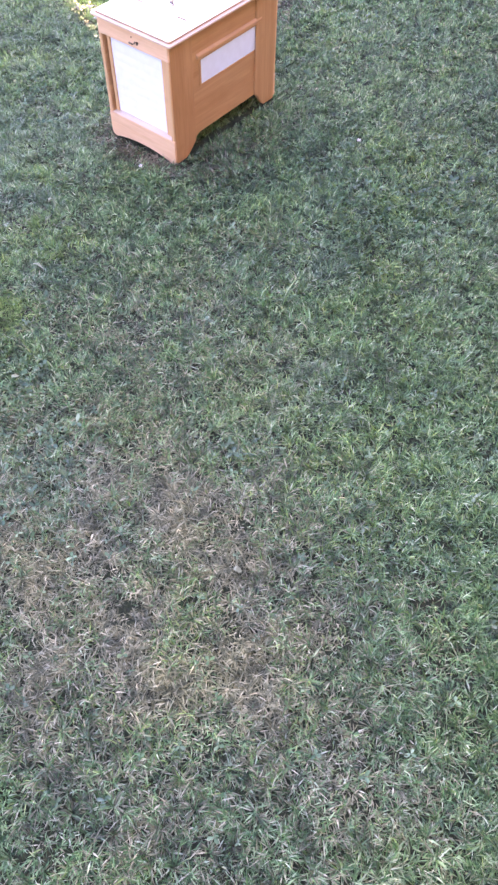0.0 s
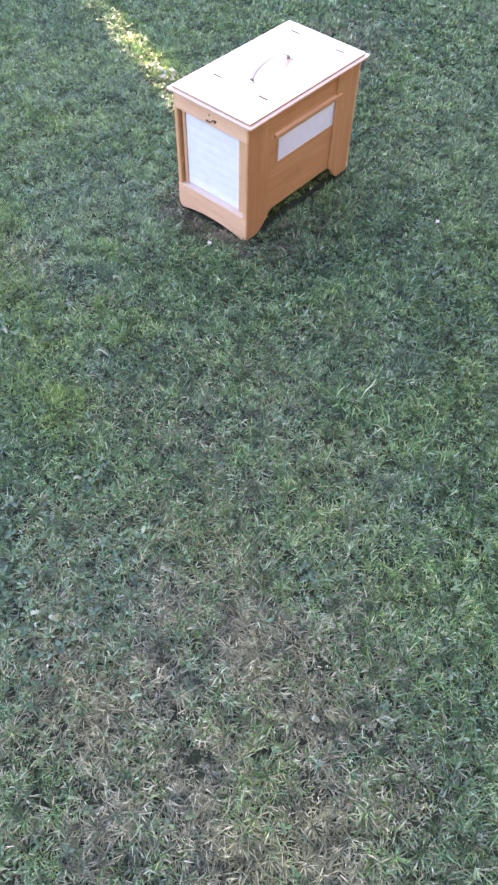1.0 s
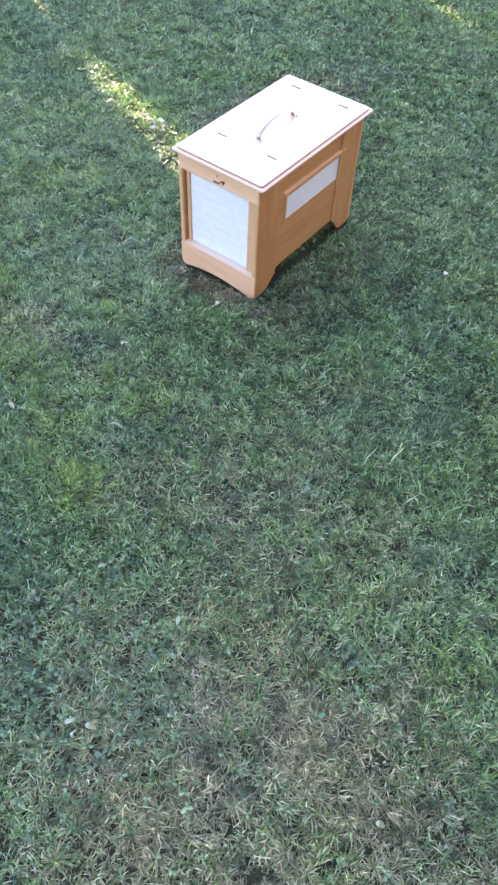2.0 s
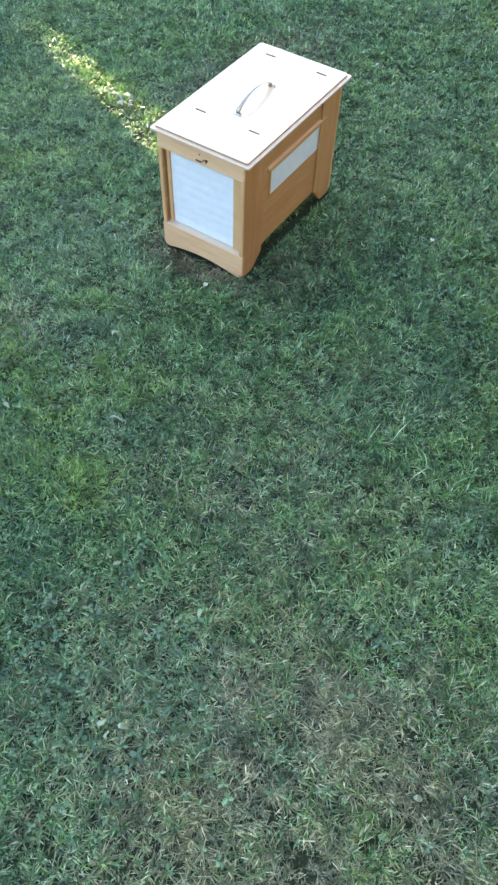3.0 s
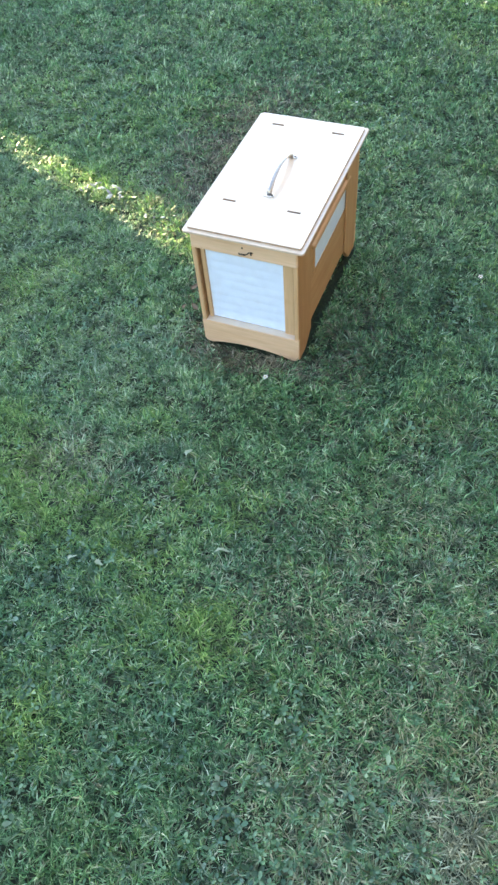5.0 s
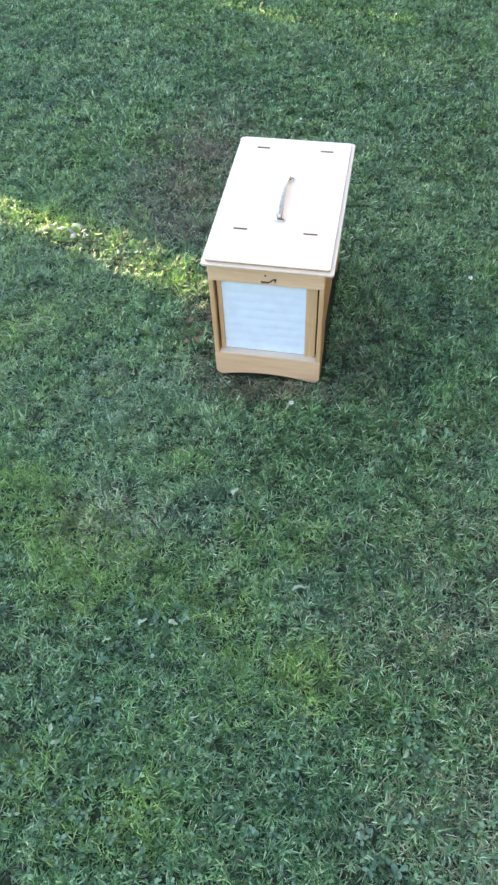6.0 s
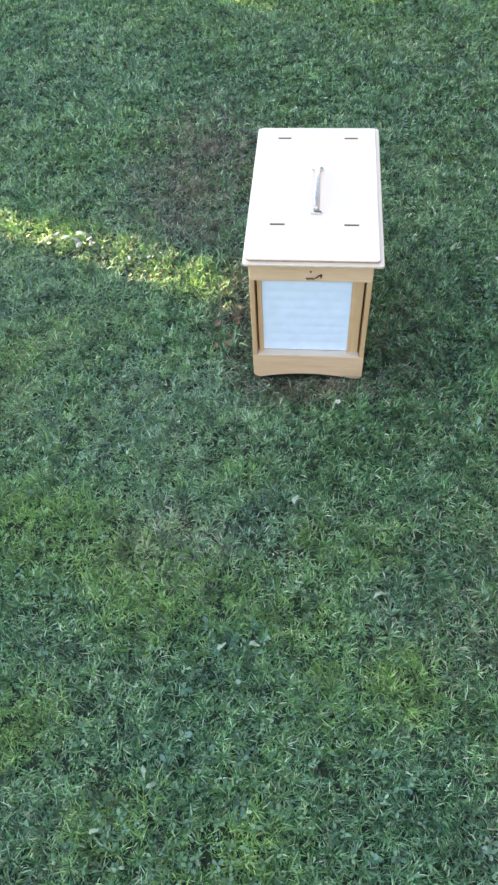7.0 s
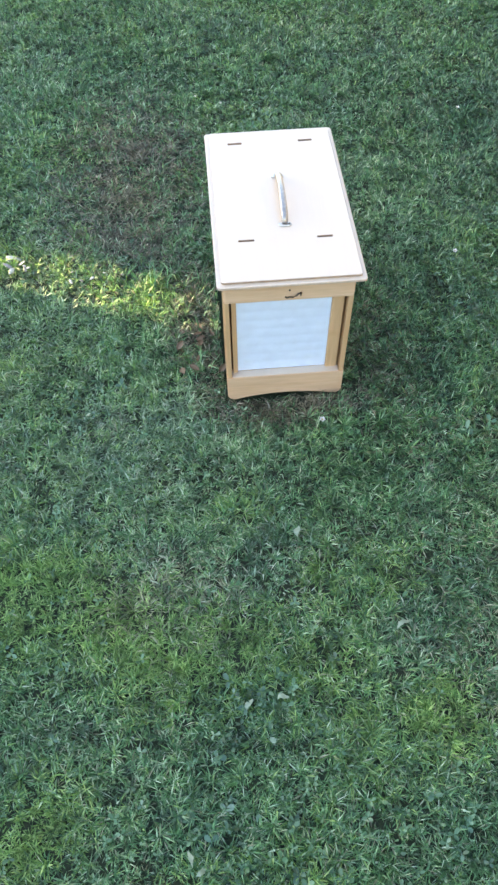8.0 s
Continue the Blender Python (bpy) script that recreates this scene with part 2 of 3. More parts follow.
def block(x0, x1, y0, y1, z0, z1, round_by=0.0015):
    bm = bmesh.new()
    bmesh.ops.create_cube(bm, size=1)
    for v in bm.verts:
        v.co = Vector((x0 + (v.co.x + 0.5) * (x1 - x0), y0 + (v.co.y + 0.5) * (y1 - y0), z0 + (v.co.z + 0.5) * (z1 - z0)))
    return soften(bm, round_by) if round_by else bm


def board(us, low, high, place, thick, holes=(), round_by=0.0012):
    """An upright board over the stations us, from low(u) to high(u), with rectangular holes (u0, u1, z0, z1). place(u, z) gives a point; thick is its depth."""
    bm = bmesh.new()
    us = sorted(set(us) | {h[0] for h in holes} | {h[1] for h in holes})
    for a, b in zip(us, us[1:]):
        mid = (a + b) / 2
        gaps = [h for h in holes if h[0] < mid < h[1]]
        levels = [[low(u)] + [z for h in gaps for z in h[2:]] + [high(u)] for u in (a, b)]
        for k in range(0, len(levels[0]), 2):
            quad = [(a, levels[0][k]), (b, levels[1][k]), (b, levels[1][k + 1]), (a, levels[0][k + 1])]
            bm.faces.new([bm.verts.new(place(u, z)) for u, z in quad])
    bmesh.ops.remove_doubles(bm, verts=bm.verts, dist=1e-5)
    got = bmesh.ops.extrude_face_region(bm, geom=list(bm.faces))
    bmesh.ops.translate(bm, vec=thick, verts=[v for v in got["geom"] if isinstance(v, bmesh.types.BMVert)])
    bmesh.ops.recalc_face_normals(bm, faces=bm.faces)
    return soften(bm, round_by, 2, 50) if round_by else bm


def tube(points, radius, sides=8, flat=1.0):
    """A rod along points; flat squeezes its width."""
    bm = bmesh.new()
    rings = []
    pts = [Vector(p) for p in points]
    for i, p in enumerate(pts):
        t = (pts[min(i + 1, len(pts) - 1)] - pts[max(i - 1, 0)]).normalized()
        a = t.cross(Vector((1, 0, 0)) if abs(t.x) < 0.9 else Vector((0, 0, 1))).normalized()
        b = t.cross(a)
        r = radius(i / (len(pts) - 1)) if callable(radius) else radius
        wide = flat(i / (len(pts) - 1)) if callable(flat) else flat
        rings.append([bm.verts.new(p + r * (math.cos(k) * a + wide * math.sin(k) * b)) for k in np.linspace(0, 2 * math.pi, sides, endpoint=False)])
    for r0, r1 in zip(rings, rings[1:]):
        for k in range(sides):
            bm.faces.new((r0[k], r0[(k + 1) % sides], r1[(k + 1) % sides], r1[k])).smooth = True
    bm.faces.new(rings[0])
    bm.faces.new(rings[-1])
    return bm


def join(*bms):
    out = bmesh.new()
    for b in bms:
        me = bpy.data.meshes.new("tmp")
        b.to_mesh(me)
        b.free()
        out.from_mesh(me)
        bpy.data.meshes.remove(me)
    return out


def ease(a, b, u):
    u = min(max((u - a) / (b - a), 0), 1)
    return u * u * (3 - 2 * u)


# ---- ground ----
def lie(x, y):
    """Height of the turf: a gently uneven lawn."""
    return 0.005 * np.sin(2.1 * x + 0.6) * np.cos(1.7 * y) + 0.003 * np.sin(5.3 * x - 3.1 * y) + 0.002 * np.sin(9.1 * y + 4.7 * x) - 0.006


def ground():
    near = np.arange(-3.5, 3.51, 0.05)
    far = np.array([4, 5, 7, 10, 16, 28, 60, 150, 400, 900])
    axis = np.concatenate([-far[::-1], near, far])
    n = len(axis)
    x, y = np.meshgrid(axis, axis)
    z = lie(x, y) * np.clip(1.5 - np.hypot(x, y) / 10, 0, 1)
    i = np.arange(n * n).reshape(n, n)
    faces = np.stack([i[:-1, :-1], i[:-1, 1:], i[1:, 1:], i[1:, :-1]], -1).reshape(-1, 4)
    me = bpy.data.meshes.new("ground")
    me.from_pydata(np.stack([x, y, z], -1).reshape(-1, 3).tolist(), [], faces.tolist())
    me.shade_smooth()
    me.materials.append(EARTH)
    return tagged(new("ground", me), "dark mossy soil of a mown garden lawn", "lawn", kind="structure")


ground()


# Unseen tall boards added to shade the lawn; their gaps pass a few low rays.
BLOCKER_X = -6.0


def gap(x0, x1, y0, wide):
    """A gap whose light falls on the lawn from x0 to x1, on the line through y0 at x = 0."""
    rise = math.tan(SUN_HEIGHT) / SUN_WAY.x
    y = y0 - BLOCKER_X * 0.376
    return (y - wide / 2, y + wide / 2, (x0 - BLOCKER_X) * rise, (x1 - BLOCKER_X) * rise)


def boundary():
    gaps = [gap(-1.80, -1.62, 0.245, 0.05), gap(-1.20, -0.60, 0.230, 0.11), gap(-0.56, -0.14, 0.240, 0.16)]
    gaps += FAR_GAPS
    rows = sorted({g[0] for g in gaps} | {g[1] for g in gaps} | {-14.0, 14.0})
    bm = bmesh.new()
    for a, b in zip(rows, rows[1:]):
        cuts = [g for g in gaps if g[0] <= a + 1e-6 and g[1] >= b - 1e-6]
        zs = [-0.05] + [z for g in sorted(cuts, key=lambda g: g[2]) for z in g[2:]] + [1.62]
        for z0, z1 in zip(zs[::2], zs[1::2]):
            bm.faces.new([bm.verts.new((BLOCKER_X, u, z)) for u, z in ((a, z0), (b, z0), (b, z1), (a, z1))])
    got = bmesh.ops.extrude_face_region(bm, geom=list(bm.faces))
    bmesh.ops.translate(bm, vec=(-0.02, 0, 0), verts=[v for v in got["geom"] if isinstance(v, bmesh.types.BMVert)])
    tagged(part("sun_blocker_west", bm, BLOCKER_BOARDS), "unseen tall boards with narrow gaps, added to shade the lawn", "fence", kind="structure")
    # an unseen sun blocker farther off; its opening lets low sun reach the gaps
    bm = bmesh.new()
    for y0, y1, z0, z1 in ((-16, 4.6, -0.05, 4.6), (8.2, 26, -0.05, 4.6), (4.6, 8.2, 3.0, 4.6)):
        bm.faces.new([bm.verts.new((-14.0, y, z)) for y, z in ((y0, z0), (y1, z0), (y1, z1), (y0, z1))])
    got = bmesh.ops.extrude_face_region(bm, geom=list(bm.faces))
    bmesh.ops.translate(bm, vec=(-0.2, 0, 0), verts=[v for v in got["geom"] if isinstance(v, bmesh.types.BMVert)])
    tagged(part("sun_blocker_far_west", bm, BLOCKER_DARK), "unseen dark sun blocker with an opening", "wall", kind="structure")
    # unseen slab added to hold back sky light from the east
    tagged(part("sky_blocker_east", block(2.9, 3.1, -7, 9, -0.1, 3.6, 0.0), BLOCKER_DARK), "unseen dark slab added to dim the eastern sky light", "wall", kind="structure")


FAR_GAPS = [gap(-0.65, -0.18, 1.955, 0.08), gap(0.06, 0.30, 2.15, 0.05)]
boundary()


# ---- the carrying box ----
CX, HALF, DEEP, TOP = -0.004, 0.1335, 0.494, 0.360      # middle, half width, depth and height of the body


FRONT = 0.007                                            # thickness of the full-width front and back rails


def side_low(y):
    return 0.052 * min(ease(0.045, 0.125, y), 1 - ease(0.385, 0.440, y))


def rail_low(x):
    """Shallow arch of the short ends, with rounded outer corners."""
    d = max(abs(x - CX) - (HALF - 0.016), 0) / 0.016
    return 0.015 * math.cos(math.pi * min(abs(x - CX) / 0.11, 1) / 2) ** 0.7 + 0.016 * (1 - math.sqrt(max(1 - d * d, 0)))


def side(box, sign):
    """One long side: a panel with an arched foot and a low window, a post at each end, and a drip ledge over the window."""
    out = CX + sign * HALF
    skin = out - sign * 0.005
    ys = list(np.linspace(FRONT, DEEP - FRONT, 50))
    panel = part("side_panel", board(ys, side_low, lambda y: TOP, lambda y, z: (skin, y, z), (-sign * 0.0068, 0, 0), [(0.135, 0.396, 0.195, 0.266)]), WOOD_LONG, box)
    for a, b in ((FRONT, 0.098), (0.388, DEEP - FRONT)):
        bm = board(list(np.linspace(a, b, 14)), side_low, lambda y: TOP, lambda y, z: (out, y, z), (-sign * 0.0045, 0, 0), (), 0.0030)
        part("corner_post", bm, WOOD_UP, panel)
    x0, x1 = sorted((skin - sign * 0.002, skin + sign * 0.007))
    ledge = block(x0, x1, 0.118, 0.414, 0.274, 0.290, 0.0)
    for v in ledge.verts:
        if abs(v.co.x - (skin + sign * 0.007)) < 1e-4 and v.co.z > 0.28:
            v.co.z -= 0.006
    part("window_ledge", soften(ledge, 0.002), WOOD_LONG, panel)
    x0, x1 = sorted((skin - sign * 0.004, skin + sign * 0.0030))
    for a, b in ((0.128, 0.135), (0.396, 0.403)):
        part("window_jamb", block(x0, x1, a, b, 0.193, 0.274), WOOD_UP, panel)
    x0, x1 = sorted((skin - sign * 0.0012, skin - sign * 0.0042))
    part("window_pane", block(x0, x1, 0.1352, 0.3958, 0.1952, 0.2658, 0.0), WINDOW_SHEET, panel, "frosted white plastic strip window")


def ribbed(x0, x1, z0, z1, y, pitch, deep):
    """A sheet of soft rounded horizontal ribs, with a back."""
    bm = bmesh.new()
    zs = np.linspace(z0, z1, 85)
    xs = np.linspace(x0, x1, 12)
    rows = []
    for z in zs:
        swell = deep * abs(math.sin(math.pi * (z - z0) / pitch)) ** 0.6
        rows.append([bm.verts.new((x, y - swell * (1 + 0.25 * math.sin(31 * x + 40 * z)), z)) for x in xs])
    back = [[bm.verts.new((x, y + 0.003, z)) for x in xs] for z in (z0, z1)]
    for r0, r1 in zip(rows, rows[1:]):
        for k in range(len(xs) - 1):
            bm.faces.new((r0[k], r0[k + 1], r1[k + 1], r1[k])).smooth = True
    for k in range(len(xs) - 1):
        bm.faces.new((back[0][k], back[0][k + 1], back[1][k + 1], back[1][k]))
    return bm


def round_ends(bm, front):
    """Rounds the upright outer corners and eases the other edges of a full-width front board."""
    edges = [e for e in bm.edges if all(abs(v.co.y - front) < 1e-5 and abs(v.co.x - CX) > HALF - 0.0002 for v in e.verts) and abs(e.verts[0].co.z - e.verts[1].co.z) > 0.01]
    bmesh.ops.bevel(bm, geom=edges, offset=0.0055, segments=5, affect="EDGES", profile=0.5, clamp_overlap=True)
    return soften(bm, 0.0016, 2, 50)


def end(box, y, sign):
    """A short end: header, arched bottom rail and a framed sheet that slides between the sides."""
    left, right = CX - HALF + 0.012, CX + HALF - 0.012

    def at(d):
        return y + sign * d
    y0, y1 = sorted((at(0.0), at(FRONT)))
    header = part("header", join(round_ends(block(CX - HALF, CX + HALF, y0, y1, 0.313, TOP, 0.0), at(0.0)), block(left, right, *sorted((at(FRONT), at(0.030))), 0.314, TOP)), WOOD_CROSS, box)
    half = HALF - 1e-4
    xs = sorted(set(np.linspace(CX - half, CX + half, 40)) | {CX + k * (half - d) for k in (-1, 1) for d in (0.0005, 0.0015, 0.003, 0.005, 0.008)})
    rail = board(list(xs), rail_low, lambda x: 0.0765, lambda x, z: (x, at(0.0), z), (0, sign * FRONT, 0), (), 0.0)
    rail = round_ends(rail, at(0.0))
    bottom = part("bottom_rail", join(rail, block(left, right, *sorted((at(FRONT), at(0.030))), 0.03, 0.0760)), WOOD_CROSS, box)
    part("sill", block(left, right, *sorted((at(0.0025), at(0.0205))), 0.0762, 0.0785, 0.0006), LID_WOOD, bottom, "pale sill strip on the bottom rail")
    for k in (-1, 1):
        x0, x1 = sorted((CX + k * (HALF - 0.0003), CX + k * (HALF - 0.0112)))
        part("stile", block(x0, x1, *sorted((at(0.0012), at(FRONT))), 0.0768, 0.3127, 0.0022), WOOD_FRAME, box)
    y0, y1 = sorted((at(0.015), at(0.027)))
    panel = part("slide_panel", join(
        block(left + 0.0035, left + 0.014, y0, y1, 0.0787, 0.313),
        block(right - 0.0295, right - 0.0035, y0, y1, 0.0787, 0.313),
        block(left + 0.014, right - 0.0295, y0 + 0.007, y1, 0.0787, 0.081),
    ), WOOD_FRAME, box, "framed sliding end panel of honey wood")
    bm = ribbed(left + 0.013, right - 0.0285, 0.0785, 0.316, at(0.0215) if sign > 0 else at(0.0245), 0.0265, 0.0009)
    part("pane", bm, FROSTED, panel, "frosted white ribbed plastic sheet")
    return header


def slab(x0, x1, y0, y1, z0, z1, corner, round_by):
    """A flat board with rounded corners in plan."""
    bm = block(x0, x1, y0, y1, z0, z1, 0.0)
    upright = [e for e in bm.edges if abs(e.verts[0].co.z - e.verts[1].co.z) > 1e-4]
    bmesh.ops.bevel(bm, geom=upright, offset=corner, segments=5, affect="EDGES", profile=0.5)
    return soften(bm, round_by, 2, 50)


def edged(ob, mat):
    """Gives the upright faces of a board its bare layered edge."""
    ob.data.materials.append(mat)
    for p in ob.data.polygons:
        p.material_index = int(abs(p.normal.z) < 0.4)
    return ob


def lid(box):
    """Two thin boards, the upper one set in from the edge and pierced by four slots, and an arched metal handle."""
    x0, x1, y0, y1 = -0.149, 0.149, -0.011, 0.503
    base = part("lid", slab(x0, x1, y0, y1, 0.3602, 0.3668, 0.007, 0.002), LID_WOOD, box, "pale birch plywood lid")
    edged(base, PLY_BASE_EDGE)
    cut_x = [x0 + 0.009, -0.097, -0.065, 0.065, 0.097, x1 - 0.009]
    cut_y = [y0 + 0.009, 0.1130, 0.1190, 0.4455, 0.4525, y1 - 0.009]
    bm = bmesh.new()
    for i, (a, b) in enumerate(zip(cut_x, cut_x[1:])):
        for j, (c, d) in enumerate(zip(cut_y, cut_y[1:])):
            if not (i in (1, 3) and j in (1, 3)):
                bm.faces.new([bm.verts.new((x, y, 0.3670)) for x, y in ((a, c), (b, c), (b, d), (a, d))])
    bmesh.ops.remove_doubles(bm, verts=bm.verts, dist=1e-5)
    got = bmesh.ops.extrude_face_region(bm, geom=list(bm.faces))
    bmesh.ops.translate(bm, vec=(0, 0, 0.0060), verts=[v for v in got["geom"] if isinstance(v, bmesh.types.BMVert)])
    bmesh.ops.recalc_face_normals(bm, faces=bm.faces)
    corners = [e for e in bm.edges if abs(e.verts[0].co.z - e.verts[1].co.z) > 1e-4 and abs(e.verts[0].co.x) > x1 - 0.010 and not 0.02 < e.verts[0].co.y < 0.48]
    bmesh.ops.bevel(bm, geom=corners, offset=0.006, segments=4, affect="EDGES", profile=0.5)
    edged(part("top_board", soften(bm, 0.0008, 1, 50), LID_WOOD, base), PLY_EDGE)
    for x in (-0.081, 0.081):
        for y in (0.1160, 0.4490):
            part("slot_plate", block(x - 0.015, x + 0.015, y - 0.0027, y + 0.0027, 0.3670, 0.3682, 0.0), SLOT_STEEL, base, "dull metal strip sunk in a slot")
    us = np.linspace(0, 1, 29)
    arc = [(0.003, 0.160 + 0.157 * u, 0.3762 + 0.030 * math.sin(math.pi * u) ** 0.55) for u in us]
    handle = part("handle", tube(arc, lambda u: 0.0046 - 0.0026 * math.sin(math.pi * u) ** 0.6, 14, lambda u: 1.35 + 1.65 * math.sin(math.pi * u) ** 0.6), CHROME, base, "arched bright steel strap handle")
    for y in (0.157, 0.320):
        bm = slab(-0.0105, 0.0165, y - 0.0055, y + 0.0055, 0.3730, 0.3762, 0.005, 0.0007)
        part("foot_plate", bm, PALE_STEEL, handle)
        bm = bmesh.new()
        bmesh.ops.create_uvsphere(bm, u_segments=10, v_segments=6, radius=0.0028, matrix=Matrix.Translation((0.012, y, 0.3766)) @ Matrix.Diagonal((1, 1, 0.5, 1)))
        part("screw", bm, DARK_STEEL, handle)


def latch(header):
    """A small bent wire hook with its screw."""
    pts = [(-0.013, -0.0015, 0.3245), (-0.010, -0.004, 0.3235), (-0.004, -0.0045, 0.3255), (0.003, -0.0045, 0.3245), (0.009, -0.005, 0.3285), (0.014, -0.005, 0.3345), (0.018, -0.0045, 0.3355), (0.0185, -0.003, 0.3265)]
    hook = part("latch_hook", tube(pts, 0.0017, 6), DARK_STEEL, header, "bent dark wire latch hook")
    bm = bmesh.new()
    bmesh.ops.create_uvsphere(bm, u_segments=10, v_segments=6, radius=0.003, matrix=Matrix.Translation((0.0185, -0.001, 0.331)))
    part("screw_eye", bm, DARK_STEEL, hook)
    bm = bmesh.new()
    bmesh.ops.create_uvsphere(bm, u_segments=10, v_segments=6, radius=0.0022, matrix=Matrix.Translation((-0.004, -0.0002, 0.3405)))
    part("screw", bm, DARK_STEEL, hook)


def carrying_box():
    box = tagged(new("carrying_box"), "honey-coloured wooden carrying box with frosted white panes on the lawn", "wooden box")
    side(box, 1)
    side(box, -1)
    latch(end(box, 0.0, 1))
    end(box, DEEP, -1)
    part("floor_board", block(CX - HALF + 0.0125, CX + HALF - 0.0125, 0.0315, DEEP - 0.0315, 0.058, 0.068), WOOD_LONG, box)
    lid(box)
    return box


carrying_box()


# ---- the lawn ----
RNG = np.random.default_rng(7)


def spot(x, y, cx, cy, rx, ry, turn=0.0):
    """1 in the middle of an oval spot, falling to 0."""
    c, s = math.cos(radians(turn)), math.sin(radians(turn))
    u, v = ((x - cx) * c + (y - cy) * s) / rx, ((y - cy) * c - (x - cx) * s) / ry
    return np.clip(1.35 - np.hypot(u, v), 0, 1)


def ripple(x, y, k, seed):
    """Smooth irregular values from about 0 to 1."""
    r = np.random.default_rng(seed)
    v = 0
    for i in range(7):
        a, w, p = r.uniform(0, 2 * math.pi), k * r.uniform(0.6, 2.2), r.uniform(0, 6.28)
        v = v + np.sin(w * (x * math.cos(a) + y * math.sin(a)) + p + 0.8 * np.sin(w * 0.7 * (y * math.cos(a) - x * math.sin(a))))
    return np.clip(0.5 + v / 7.5, 0, 1)


def dryness(x, y):
    d = 0.10 * ripple(x, y, 9, 1)
    d = np.maximum(d, 0.95 * spot(x, y, 1.02, -1.08, 0.60, 0.42, -8))
    d = np.maximum(d, 0.40 * spot(x, y, 0.55, -0.55, 0.40, 0.35, 30))
    d = np.maximum(d, 0.40 * spot(x, y, 0.52, -0.14, 0.16, 0.12, 20))
    d = np.maximum(d, 0.45 * spot(x, y, -0.66, 0.47, 0.12, 0.06, -20))
    d = np.maximum(d, 0.45 * spot(x, y, -0.26, -0.50, 0.20, 0.12, -10))
    d = np.maximum(d, 0.40 * spot(x, y, -0.44, -0.06, 0.07, 0.06, 0))
    return d * (0.45 + 0.9 * ripple(x, y, 22, 2))


def wornness(x, y):
    """Brown worn turf behind and beside the box."""
    d = 0.75 * spot(x, y, -0.38, 0.84, 0.23, 0.44, 0)
    d = np.maximum(d, 0.75 * spot(x, y, -0.21, 0.28, 0.07, 0.20, 0))
    d = np.maximum(d, 0.25 * spot(x, y, 0.24, 0.10, 0.12, 0.26, 0))
    d = np.maximum(d, 1.0 * spot(x, y, 0.0, -0.030, 0.19, 0.055, 0))
    d = np.maximum(d, 0.9 * spot(x, y, -0.17, 0.09, 0.045, 0.11, 0))
    return d * (0.55 + 0.75 * ripple(x, y, 26, 6))


def freshness_and_glow(x, y):
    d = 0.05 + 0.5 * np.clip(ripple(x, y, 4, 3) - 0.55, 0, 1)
    # real yellow tufts, plus spots painting the sun streak and the brighter left side
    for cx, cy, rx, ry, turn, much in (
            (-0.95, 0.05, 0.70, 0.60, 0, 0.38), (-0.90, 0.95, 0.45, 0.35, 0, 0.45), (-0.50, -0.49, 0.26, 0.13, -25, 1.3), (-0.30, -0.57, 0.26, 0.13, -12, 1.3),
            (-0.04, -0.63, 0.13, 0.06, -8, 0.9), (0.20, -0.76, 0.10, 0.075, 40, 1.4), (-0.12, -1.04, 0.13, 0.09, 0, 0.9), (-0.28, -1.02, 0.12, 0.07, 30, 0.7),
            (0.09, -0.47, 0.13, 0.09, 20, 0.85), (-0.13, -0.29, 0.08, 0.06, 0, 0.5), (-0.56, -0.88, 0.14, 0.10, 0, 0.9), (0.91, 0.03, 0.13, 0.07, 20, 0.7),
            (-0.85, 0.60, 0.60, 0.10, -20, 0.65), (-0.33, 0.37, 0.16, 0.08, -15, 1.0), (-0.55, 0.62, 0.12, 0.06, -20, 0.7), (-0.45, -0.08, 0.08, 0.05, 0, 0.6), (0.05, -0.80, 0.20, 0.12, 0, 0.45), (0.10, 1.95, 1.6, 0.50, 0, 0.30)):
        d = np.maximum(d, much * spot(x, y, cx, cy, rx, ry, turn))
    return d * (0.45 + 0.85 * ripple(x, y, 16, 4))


def paleness(x, y):
    """Where the lawn is a paler, greyer green; left spots paint the brighter western light."""
    d = 0.10 + 0.6 * np.clip(ripple(x, y, 5, 14) - 0.45, 0, 1)
    for cx, cy, rx, ry, turn, much in (
            (-0.85, 0.30, 0.60, 0.65, 0, 0.95), (-0.38, -0.12, 0.32, 0.30, 0, 0.95), (-0.27, -0.03, 0.14, 0.16, 0, 1.1), (-0.20, -0.42, 0.35, 0.14, 0, 0.60), (0.62, -1.10, 0.40, 0.22, 20, 0.75), (0.92, -0.48, 0.16, 0.20, 20, 0.70),
            (-1.20, 0.95, 0.50, 0.50, 0, 0.75), (0.05, 1.15, 0.45, 0.12, 0, 0.50)):
        d = np.maximum(d, much * spot(x, y, cx, cy, rx, ry, turn))
    return d * (0.55 + 0.75 * ripple(x, y, 18, 15))


